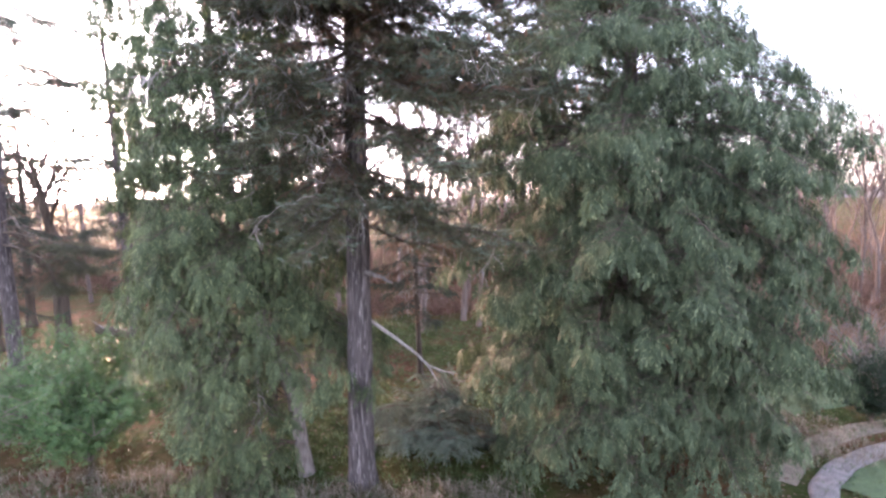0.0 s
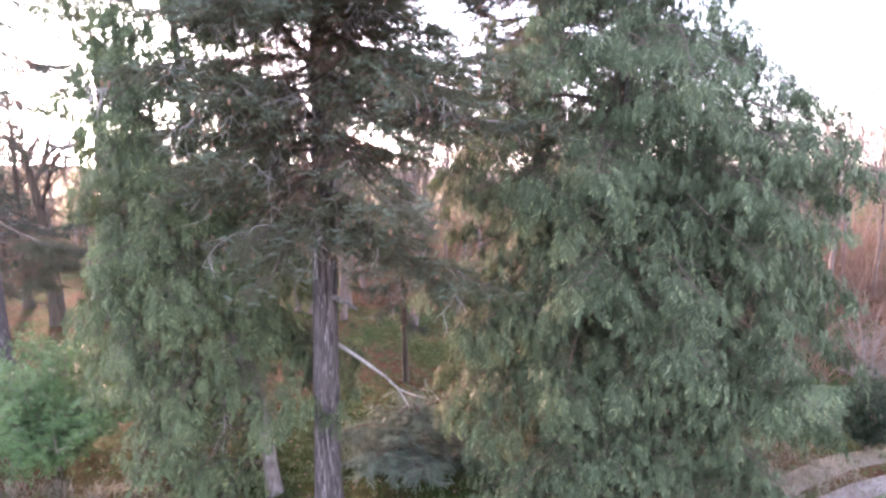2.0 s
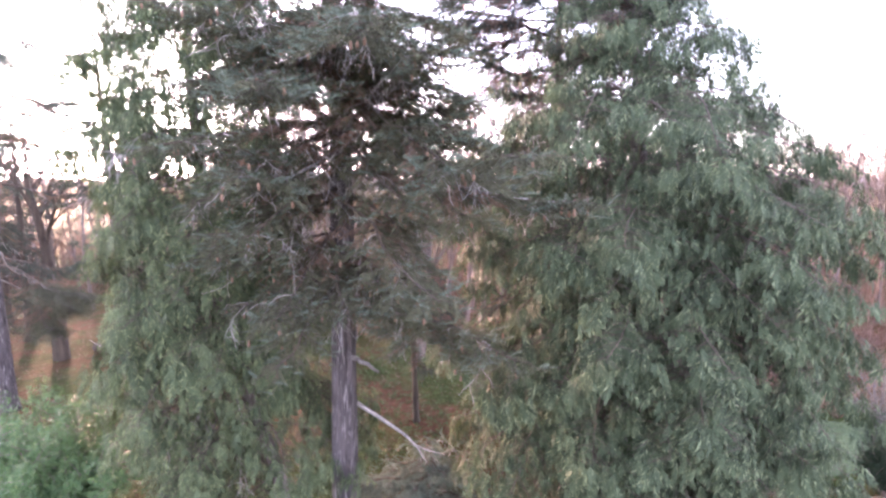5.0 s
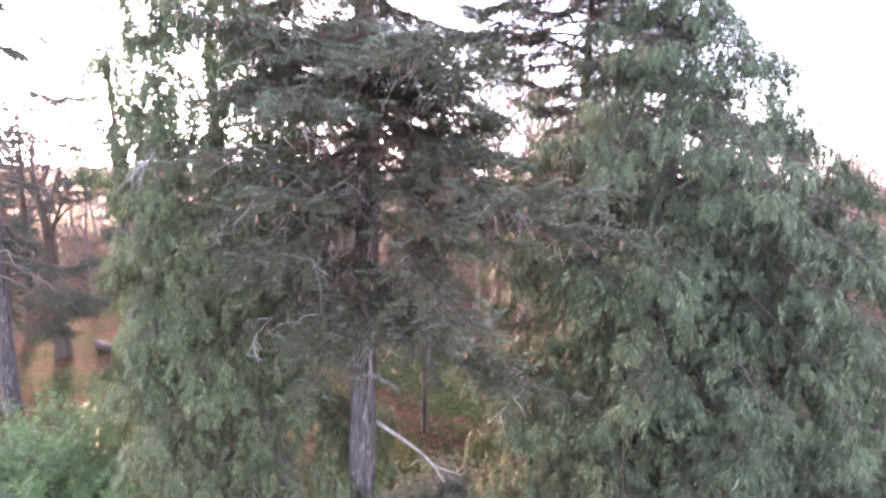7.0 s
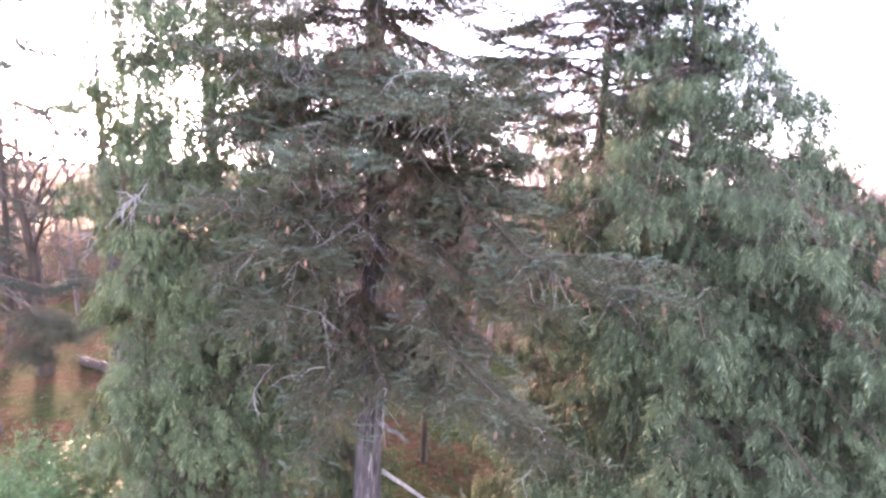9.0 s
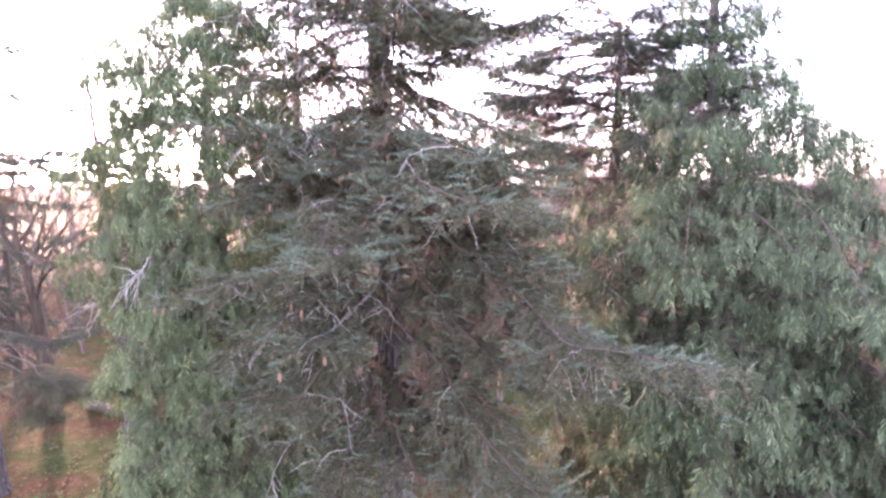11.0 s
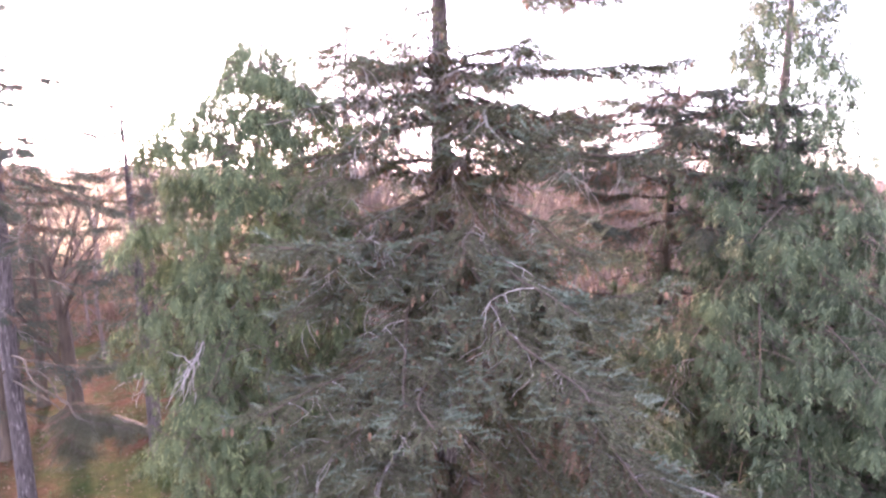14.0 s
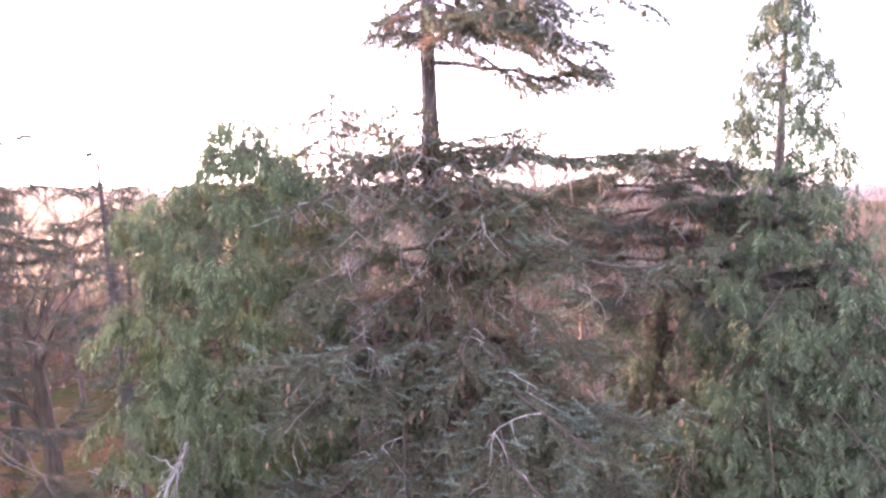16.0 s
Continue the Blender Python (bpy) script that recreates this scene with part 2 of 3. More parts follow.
# ---- firs ----
def cone_mesh(length):
    u = np.linspace(0, 1, 8)
    pts = np.stack([0.02 * u * length, 0 * u, -u * length], -1)
    v, f = tubes([(pts, 0.018 * np.sin(np.pi * (0.06 + 0.9 * u)) ** 0.6 * (1 + 0.18 * (np.arange(8) % 2)))], 7)
    return mesh_from("cone", v, f, M_CONE)


CONE = [cone_mesh(0.075), cone_mesh(0.09), cone_mesh(0.10)]


def bough_line(root, tip, sag, rise, rng, n=18):
    """A bough's line from root to tip: it rises at first, sags, wanders and turns up at the end."""
    root, tip = np.asarray(root, float), np.asarray(tip, float)
    u = np.linspace(0, 1, n)[:, None]
    p = root + (tip - root) * u
    side = unit(cross(tip - root, (0, 0, 1)))
    length = np.linalg.norm(tip - root)
    p[:, 2:] += rise * length * np.sin(np.pi * u) - sag * length * np.sin(np.pi * u) * u
    fade = np.minimum(1, u * 2.5)
    for k in (1, 2, 3):
        wave = np.sin(u * rng.uniform(3, 6) * k + rng.uniform(0, 6)) * fade * length * 0.045 / k
        p += side * wave
        p[:, 2:] += np.sin(u * rng.uniform(3, 6) * k + rng.uniform(0, 6)) * fade * length * 0.028 / k
    return p


def fir_bough(tree, p, rng, needles, wood, thick=0.05, bare=0.25, dense=1.0, spread=0.85, twigs=6, cones=0, hang=0.3, dead=0.17, shoots=0.0, grain=1.0):
    """One bough along p: wood, flat fans of side branchlets with needles, and grey dead twigs that hang from it."""
    n = len(p)
    u = np.linspace(0, 1, n)
    length = np.sum(np.linalg.norm(np.diff(p, axis=0), axis=1))
    limb_v, limb_f = tubes([(p, thick * (1 - 0.85 * u) + 0.004)], 7 if grain < 1.5 else 4)
    limb = part("bough", mesh_from("bough", limb_v, limb_f, wood, True), tree)
    paths, live, gone, young = [], [], [], []
    count = max(4, int(length / 0.17 * dense / grain ** 0.5))
    down, m = np.array([0, 0, -1.0]), 6 if grain < 1.3 else 4
    for k in range(count):
        f = bare + (1 - bare) * (k + rng.random()) / count
        i = min(n - 2, int(f * (n - 1)))
        a = p[i] + (p[i + 1] - p[i]) * (f * (n - 1) - i)
        fwd = unit(p[i + 1] - p[i])
        along = (f - bare) / (1 - bare)
        for s in (-1, 1):
            if rng.random() < 0.13:
                continue
            side = unit(cross(fwd, (0, 0, 1))) * s
            reach = spread * (0.25 + 0.75 * math.sin(math.pi * (along * 0.68 + 0.24)) ** 0.8) * rng.uniform(0.4, 1.15) * min(1, length / 3)
            d = unit(side * rng.uniform(0.5, 1.0) + fwd * rng.uniform(0.5, 1.1) + np.array([0, 0, rng.uniform(-0.28, 0.16)]))
            uu = np.linspace(0, 1, m)[:, None]
            fall = rng.uniform(0.1, 1.0) * hang
            b = a + d * reach * uu + down * reach * (fall * 2 * uu ** 2 - fall * 1.3 * uu ** 4) + rng.normal(0, 0.025, (m, 3)) * uu
            paths.append((b, 0.007 * (1 - 0.7 * uu[:, 0])))
            steps = max(3, int(reach / 0.048 / grain))
            rusty = along < 0.45 and rng.random() < dead * 2
            g = (np.arange(steps) + rng.random(steps)) / steps
            j = np.minimum(m - 2, (g * (m - 1)).astype(int))
            c = b[j] + (b[j + 1] - b[j]) * (g * (m - 1) - j)[:, None]
            t = normal(b[j + 1] - b[j])
            e = normal(cross(t, np.array([0, 0, 1.0]))) * np.where(np.arange(steps) % 2, 1, -1)[:, None]
            lift = np.zeros((steps, 3))
            lift[:, 2] = rng.uniform(-0.7, 0.25, steps) * (0.4 + hang)
            v = normal(t * rng.uniform(0.6, 0.9, (steps, 1)) + e * rng.uniform(0.3, 0.75, (steps, 1)) + lift)
            up = np.array([0, 0, 1.0]) + rng.normal(0, 0.25, (steps, 3))
            new_tip = (rng.random(steps) < shoots) & (g > 0.5) & (along > 0.35)
            v[new_tip] = normal(v[new_tip] + np.array([0, 0, 0.7]))
            row = np.concatenate([c, v, up, rng.uniform(0.16, 0.28, (steps, 1)) * (1.1 - 0.4 * g[:, None]) * grain ** 0.6], 1)
            row[new_tip, 9] *= 1.25
            young.append(row[new_tip])
            (gone if rusty else live).append(row[~new_tip])
    live, gone, young = (np.concatenate(some) if some else np.zeros((0, 10)) for some in (live, gone, young))
    v, f = tubes(paths, 3)
    tagged(part("fine_branchwork", mesh_from("fine_branchwork", v, f, M_BARK_DARK, True), limb), kind="stuff")
    for name, some, mat in (("needles", live, needles), ("dead_needles", gone, M_DEADLEAF), ("fresh_growth", young, M_FIR_TIP)):
        if len(some):
            v, f = strew(FIR_T, some[:, :3], some[:, 3:6], some[:, 6:9], some[:, 9], rng)
            tagged(part(name, mesh_from(name, v, f, mat), limb), kind="stuff")
    if twigs:
        lines = []
        for k in range(twigs):
            f = rng.uniform(bare * 0.5, 0.95)
            a = p[min(n - 1, int(f * (n - 1)))]
            e = rng.normal(0, 1, 3) * (0.7, 0.7, 0)
            ln = rng.uniform(0.2, 0.5)
            uu = np.linspace(0, 1, 6)[:, None]
            main = a + e * ln * 0.9 * uu ** 0.7 + np.array([0, 0, -ln * rng.uniform(0.3, 1.1)]) * uu ** 1.6 + rng.normal(0, 0.03, (6, 3)) * uu
            lines.append((main, 0.0085 * (1 - 0.6 * uu[:, 0])))
            for q in range(rng.integers(4, 9)):
                b = main[rng.integers(1, 6)]
                ee = np.array([rng.normal(0, 0.16), rng.normal(0, 0.16), -rng.uniform(0.05, 0.34)])
                lines.append((b + ee * np.linspace(0, 1, 4)[:, None] + rng.normal(0, 0.012, (4, 3)), np.linspace(0.0055, 0.003, 4)))
        v, f = tubes(lines, 3)
        tagged(part("dead_branchwork", mesh_from("dead_branchwork", v, f, M_TWIG, True), limb, "bare grey hanging twigs"), kind="stuff")
    if cones:
        for k in range(cones):
            a = live[rng.integers(len(live) // 2, len(live)), :3] + (0, 0, -0.05)
            part("cone", CONE[k % len(CONE)], limb).location = a
    return limb


def fir(name, label, line, radii, needles, wood, storeys, reach, seed, group="", tilt=-0.10, clear=(0, 0), west=9.0, grain=1.4, **kw):
    """A fir: trunk, and boughs at random round it between heights. storeys: [(z, boughs a metre), ...]; reach: [(z, length), ...]."""
    rng = np.random.default_rng(seed)
    tree = thing(name, label, "tree", group)
    tree.location = (line[0][1], line[0][2], line[0][0])
    shift = np.array([line[0][1], line[0][2], line[0][0]])
    local = [(z - shift[2], x - shift[0], y - shift[1]) for z, x, y in line]
    fine = radii[0][1] > 0.26 and line[0][2] < 14
    part("trunk", trunk_mesh("trunk", local, [(z - shift[2], r) for z, r in radii], wood, 56 if fine else 20, 0.07 if fine else 0.2, 0.024 if fine else 0.02), tree)
    st, rc = np.array(storeys, float), np.array(reach, float)
    zz = np.linspace(st[0, 0], st[-1, 0], 600)
    rate = np.interp(zz, st[:, 0], st[:, 1]) * (zz[1] - zz[0])
    total = int(rate.sum())
    heights = np.interp((np.arange(total) + rng.random(total)) / total, np.cumsum(rate) / rate.sum(), zz)
    start = rng.uniform(0, 6.28)
    for k, z in enumerate(heights):
        az = start + 2.39996 * k + rng.normal(0, 0.3)
        if clear[0] < z < clear[1] and math.sin(az) < -0.8:
            continue
        ln = np.interp(z, rc[:, 0], rc[:, 1]) * rng.uniform(0.55, 1.15)
        if math.cos(az) < -0.2:
            ln = min(ln, west)
        root = line_at(local, z - shift[2])
        tip = root + np.array([math.cos(az), math.sin(az), 0]) * ln + np.array([0, 0, ln * (tilt + rng.normal(0, 0.14))])
        coarse = grain * (1.5 if math.sin(az) > 0.4 else 1.0)
        fir_bough(tree, bough_line(root, tip, rng.uniform(0.0, 0.25), rng.uniform(-0.04, 0.10), rng), rng, needles, M_BARK_DARK, thick=0.012 + 0.007 * ln, grain=coarse, **kw)
    return tree, shift, rng


# The tall fir in the middle of the group.
TRUNK = [(1.0, -1.86, 12.15), (4.2, -1.80, 12.0), (10.0, -1.76, 12.0), (11.4, -1.88, 12.0), (14.5, -2.0, 12.1), (21.0, -2.05, 12.2)]
tall, off, rng = fir("fir_tree", "tall fir with furrowed grey-brown bark and spreading level boughs", TRUNK,
                     [(1.0, 0.265), (4.0, 0.235), (10.0, 0.185), (14.0, 0.105), (21.0, 0.02)], M_FIR, M_BARK_FIR,
                     [(6.3, 1.5), (7.5, 2.6), (9.0, 2.4), (10.9, 2.6), (11.2, 1.6), (12.1, 1.6), (12.4, 7.0), (13.3, 9.0), (13.4, 0.0), (14.5, 0.0), (14.6, 4.0), (20.6, 6.0)],
                     [(5.6, 2.6), (8.0, 3.4), (10.5, 3.4), (12.3, 2.4), (13.2, 2.0), (14.6, 1.5), (17.0, 1.5), (20.8, 0.4)], 11, twigs=5, cones=2, clear=(6.8, 11.2), west=2.3, grain=1.15)


def shelf(z0, z1, tip0, tip1, turn0, turn1, long0, long1, count, **kw):
    """Boughs from trunk heights z0 to z1 in a fan, with tips at heights tip0 to tip1; turns in degrees from the open side towards +x."""
    for k in range(count):
        turn = radians(turn0 + (turn1 - turn0) * (k + rng.uniform(0.1, 0.9)) / count)
        root = line_at(TRUNK, rng.uniform(z0, z1))
        out = rng.uniform(long0, long1) * (1 - 0.3 * abs(math.sin(turn - 0.3)))
        if -0.25 < turn < 0.48 and 8.0 < root[2] < (10.0 if out > 2.4 else 11.2):      # few boughs hang close in front of the trunk
            continue
        tip = np.array([root[0] + math.sin(turn) * out, root[1] - math.cos(turn) * out, rng.uniform(tip0, tip1)])
        grow_bough(root, tip, **kw)


def grow_bough(root, tip, sag=0.09, rise=0.05, wood=M_BARK_DARK, thick=0.024, **kw):
    own = dict(twigs=5, cones=4, spread=0.95, shoots=0.32, bare=0.13, dense=1.1, hang=0.26) | kw
    fir_bough(tall, bough_line(np.array(root) - off, np.array(tip) - off, sag, rise, rng), rng, M_FIR, wood, thick=thick, **own)


shelf(6.8, 7.8, 5.9, 7.2, -65, 70, 1.7, 2.9, 13)
shelf(7.6, 9.0, 6.9, 8.4, -75, 50, 2.0, 3.9, 14, dense=0.9)
shelf(8.6, 9.8, 7.9, 9.1, -65, 65, 2.4, 4.4, 16, twigs=8, dense=0.95)
shelf(9.4, 10.2, 8.8, 9.8, 30, 85, 2.3, 3.3, 9)
shelf(9.8, 11.1, 9.5, 10.9, -70, 70, 2.0, 4.3, 17, shoots=0.45)
shelf(9.2, 11.4, 9.0, 11.2, -105, -45, 1.8, 2.9, 5, dense=0.8)
shelf(8.6, 11.2, 8.6, 11.2, 75, 150, 1.8, 3.0, 8, grain=1.4, twigs=4, dense=0.8)
shelf(9.4, 11.0, 9.3, 10.9, -70, 80, 1.0, 1.9, 9)
shelf(10.5, 12.3, 10.2, 12.2, -85, 95, 1.2, 2.8, 20)
shelf(12.2, 12.9, 11.8, 12.9, -75, 100, 1.3, 3.0, 14, dense=0.95)
shelf(12.8, 13.2, 12.8, 13.5, -100, 110, 1.0, 2.4, 13, dense=0.95)
shelf(14.6, 15.6, 13.8, 15.0, 15, 120, 1.4, 3.7, 14, grain=1.2, twigs=4, dense=0.9)
shelf(14.6, 15.4, 14.3, 15.0, -110, 10, 0.7, 1.3, 6, grain=1.2, twigs=4)
# Its longest limbs towards the open side: (root height, tip, wood).
for z, tip, wood in ((7.0, (1.05, 9.7, 6.0), M_BARK_DARK), (7.1, (0.4, 10.2, 6.0), M_BARK_DARK), (8.3, (-0.15, 8.35, 7.35), M_BARK_DARK), (9.35, (1.1, 7.8, 8.85), M_BARK_DARK), (9.2, (1.6, 9.1, 8.45), M_LIMB),
                     (9.1, (-2.35, 9.0, 8.5), M_BARK_GREY), (9.5, (-3.8, 9.7, 9.2), M_BARK_DARK), (10.7, (-1.0, 7.8, 10.15), M_BARK_DARK), (12.4, (0.3, 9.3, 12.05), M_BARK_DARK), (13.0, (1.2, 11.2, 13.15), M_BARK_DARK), (14.35, (0.2, 11.9, 14.15), M_LIMB)):
    bald = wood is M_LIMB
    grow_bough(line_at(TRUNK, z), tip, wood=wood, thick=0.036 if bald else 0.026, bare=0.45 if bald else 0.2, twigs=14 if bald else 6, cones=8, sag=0.12)
# Two snapped stubs on the side of the trunk.
for root, tip in (((-1.7, 11.9, 7.25), (-1.25, 11.1, 7.45)), ((-1.65, 11.85, 5.45), (-1.1, 11.5, 5.3))):
    u = np.linspace(0, 1, 6)[:, None]
    v, f = tubes([(np.array(root) + (np.array(tip) - root) * u + rng.normal(0, 0.02, (6, 3)) - off, np.linspace(0.05, 0.022, 6))], 7)
    part("branch_stub", mesh_from("branch_stub", v, f, M_BARK_GREY, True), tall, "snapped bare branch stub")
# The broken grey branch that leans down from the trunk.
stub = [(np.array([(-1.66, 12.15, 4.48), (-1.2, 12.3, 4.1), (-0.75, 12.45, 3.7), (-0.5, 12.5, 3.42), (-0.3, 12.55, 3.05)]) - off, np.array([0.042, 0.035, 0.029, 0.024, 0.012])),
        (np.array([(-0.55, 12.5, 3.45), (-0.25, 12.55, 3.3), (0.05, 12.6, 3.2)]) - off, np.array([0.022, 0.015, 0.006]))]
v, f = tubes(stub, 8)
part("broken_branch", mesh_from("broken_branch", v, f, M_TWIG, True), tall, "broken bare grey branch")

# The darker fir behind, between the tall fir and the big cedar.
fir("fir_tree", "dark fir with a blackish trunk and level boughs", [(1.0, 2.35, 14.7), (11.0, 2.43, 14.6), (13.4, 2.45, 14.6)],
    [(1.0, 0.2), (10.0, 0.13), (13.4, 0.02)], M_FIR_D, M_BARK_DARK, [(5.6, 3.0), (7.5, 2.6), (9.5, 3.6), (10.6, 7.0), (11.4, 14.0), (13.3, 22.0)], [(5.0, 1.8), (8.0, 2.4), (11.0, 2.7), (12.6, 2.6), (13.3, 1.2)], 23, tilt=0.05, twigs=3, dead=0.3, dense=1.6, grain=1.1)
fir("fir_tree", "slim fir standing close behind the leaning cedar", [(1.0, -4.7, 15.5), (7.0, -4.1, 15.3), (14.4, -3.8, 15.0)], [(1.0, 0.13), (9.0, 0.10), (14.4, 0.015)], M_FIR, M_BARK_DARK,
    [(7.0, 3.0), (10.0, 3.6), (12.2, 7.0), (14.3, 17.0)], [(7.0, 1.9), (11.0, 1.9), (12.8, 1.5), (13.6, 1.1), (14.4, 0.6)], 29, twigs=3)
# Firs at the wood's edge.
fir("fir_tree", "slender fir at the edge of the wood", [(1.0, -12.4, 23.2), (14.2, -13.1, 23.2)], [(1.0, 0.25), (9.0, 0.14), (14.2, 0.02)], M_FIR_D, M_BARK_FIR,
    [(5.5, 3.0), (9.0, 7.0), (14.0, 11.0)], [(5.0, 2.2), (9.0, 2.2), (12.0, 1.6), (14.0, 0.5)], 31, twigs=2, grain=1.4, dense=1.2)
for n, (x, y, h, w) in enumerate(((-19.5, 27.0, 12.0, 2.6), (-23.0, 30.0, 12.5, 2.8), (-16.6, 31.0, 12.8, 2.4), (-27.5, 34.0, 12.5, 3.0), (-17.5, 22.5, 8.5, 2.4), (-21.5, 24.0, 10.5, 2.8))):
    fir("fir_tree", "dark bushy fir in the wood beyond the clearing", [(1.0, x, y), (h, x, y)], [(1.0, 0.22), (h, 0.02)], M_FIR_D, M_BARK_DARK,
        [(2.6, 4.0), (8.0, 7.0), (h - 0.2, 11.0)], [(2.6, w * 0.9), (6.0, w), (h, 0.6)], 130 + n, twigs=0, grain=2.3)
edge, eoff, erng = fir("fir_tree", "fir with a bare grey lower trunk and few boughs", [(1.0, -14.15, 19.2), (6.0, -14.35, 19.2), (13.0, -14.2, 19.2), (18.0, -14.1, 19.2)], [(1.0, 0.24), (9.0, 0.18), (18.0, 0.04)], M_FIR_D, M_BARK_FIR,
    [(5.0, 2.0), (7.0, 1.5), (9.6, 1.0), (10.0, 5.0), (13.0, 6.0), (17.6, 6.0)], [(4.0, 2.6), (6.0, 3.2), (10.0, 3.0), (13.0, 3.0), (18.0, 0.6)], 37, twigs=3, grain=1.2, dense=1.3)
for z, tip in ((6.2, (-9.3, 15.9, 5.6)), (5.9, (-10.4, 17.4, 4.9)), (5.5, (-10.9, 17.0, 4.5))):
    fir_bough(edge, bough_line(np.array([-14.35, 19.2, z]) - eoff, np.array(tip) - eoff, 0.06, 0.06, erng), erng, M_FIR, M_BARK_DARK, thick=0.03, bare=0.62, twigs=0, spread=0.8, dense=1.8, hang=0.3)
fir("fir_tree", "young fir with a thin trunk and dark boughs", [(1.0, -0.9, 18.6), (7.5, -1.1, 18.6)], [(1.0, 0.10), (5.0, 0.07), (7.5, 0.015)], M_FIR_D, M_BARK_DARK,
    [(3.4, 7.0), (5.0, 12.0), (7.4, 12.0)], [(3.0, 1.4), (5.0, 1.6), (7.4, 0.4)], 41, twigs=2, dense=1.5, grain=1.1)
fir("young_fir", "low dark young fir growing under the tall fir", [(1.0, -0.35, 13.7), (3.0, -0.35, 13.7)], [(1.0, 0.06), (3.0, 0.012)], M_FIR_TIP, M_BARK_DARK,
    [(1.2, 22.0), (2.9, 20.0)], [(1.1, 2.0), (2.0, 1.5), (3.0, 0.3)], 43, twigs=1, bare=0.1, spread=1.5, dead=0.0, dense=1.6, tilt=0.05, grain=1.0)


# ---- cedars ----
def cedar(name, label, line, radii, profile, leafage, wood, seed, boughs, thin, bare_foot=0.0):
    """A cedar: trunk, and boughs that curve out and down, hung with flat drooping sprays."""
    rng = np.random.default_rng(seed)
    shift = np.array([line[0][1], line[0][2], line[0][0]])
    tree = thing(name, label, "tree")
    tree.location = shift
    local = [(z - shift[2], x - shift[0], y - shift[1]) for z, x, y in line]
    part("trunk", trunk_mesh("trunk", local, [(z - shift[2], r) for z, r in radii], wood, sides=22, rough=0.012), tree)
    pr = np.array(profile, float)
    z0, z1 = pr[0, 0], pr[-1, 0]
    zz = np.linspace(z0, z1, 400)
    weight = np.interp(zz, pr[:, 0], pr[:, 1]) + 1.0
    heights = np.interp((np.arange(boughs) + rng.random(boughs)) / boughs, np.cumsum(weight) / weight.sum(), zz)
    start = rng.uniform(0, 6.28)
    for k, zt in enumerate(heights):
        az = start + 2.39996 * k + rng.normal(0, 0.2)
        ln = np.interp(zt, pr[:, 0], pr[:, 1]) * rng.uniform(0.66, 1.06)
        out = np.array([math.cos(az), math.sin(az), 0])
        if zt < bare_foot and out[0] > -0.25 + 0.35 * (zt / bare_foot) ** 2:
            continue
        drop = 0.16 * ln * rng.uniform(-0.3, 1.3)
        zr = min(zt + drop, line[-1][0] - 0.1)
        root = line_at(local, zr - shift[2])
        n = 10
        u = np.linspace(0, 1, n)
        p = root + out * (ln * u)[:, None]
        p[:, 2] += ln * 0.16 * np.sin(np.pi * u) - (drop + 0.25 * ln * 0.2) * u ** 1.6 + 0.10 * ln * np.maximum(0, u - 0.75)
        p = np.maximum(p, [-99, -99, 0.12])
        side = np.array([-out[1], out[0], 0])
        p += side * (0.07 * ln * np.sin(u * rng.uniform(3, 6) + rng.uniform(0, 6)) * u)[:, None]
        paths = [(p, (0.008 + 0.005 * ln) * (1 - 0.85 * u) + 0.003)]
        facing = 1.0 if out[1] < 0.35 else 0.28
        density = np.interp(zt, [z for z, _ in thin], [d for _, d in thin]) * facing
        at, way, up, size = [], [], [], []
        count = max(6, int(ln * 13.5 * density))
        for k in range(count):
            f = 0.16 + 0.86 * ((k + rng.random()) / count) ** 0.65
            i = min(n - 2, int(f * (n - 1)))
            a = p[i] + (p[i + 1] - p[i]) * (f * (n - 1) - i)
            s = rng.choice((-1, 1))
            reach = max(0.08, 0.14 + 0.85 * (1 - abs(2 * f - 1.2))) * rng.uniform(0.1, 1.2) * min(1.0, 0.3 + ln / 3.2)
            d = unit(side * s + out * rng.uniform(-0.1, 0.8) + np.array([0, 0, rng.uniform(-0.35, 0.45)]))
            uu = np.linspace(0, 1, 4)[:, None]
            drop_b = rng.uniform(0.0, 0.55) * reach
            paths.append((a + d * reach * uu + np.array([0, 0, -drop_b]) * uu ** 2, 0.006 * (1 - 0.6 * uu[:, 0])))
            # a hand-shaped clump: sprays fan out side by side from one twig end and hang
            turn = rng.normal(0, 0.55)
            face = unit(out * math.cos(turn) + side * math.sin(turn) + np.array([0, 0, 0.35]))
            wide = unit(cross((0, 0, 1), face))
            q = int(rng.integers(7, 12))
            fan = rng.uniform(-1, 1, (q, 1))
            big_c = rng.uniform(0.6, 1.25)
            down = np.zeros((q, 3))
            down[:, 2] = -rng.uniform(0.8, 1.2, q)
            root_c = a + d * reach + np.array([0, 0, -drop_b])
            at.append(root_c - d * reach * rng.uniform(0, 0.45, (q, 1)) + wide * fan * 0.10 * big_c + down * rng.uniform(-0.02, 0.20, (q, 1)) * big_c + rng.normal(0, 0.02, (q, 3)))
            way.append(down + wide * fan * 0.55 + face * rng.uniform(0.05, 0.5, (q, 1)) + rng.normal(0, 0.12, (q, 3)))
            up.append(face + rng.normal(0, 0.28, 3) + rng.normal(0, 0.33, (q, 3)))
            size.append(rng.uniform(0.18, 0.32, q) * big_c)
        at, way, up, size = (np.concatenate(some) for some in (at, way, up, size))
        at = np.maximum(at, [-99, -99, 0.1])
        wv, wf = tubes(paths, 3)
        limb = part("bough", mesh_from("bough", wv, wf, M_BARK_DARK, True), tree)
        v, f = strew(CEDAR_T, at, way, up, size, rng)
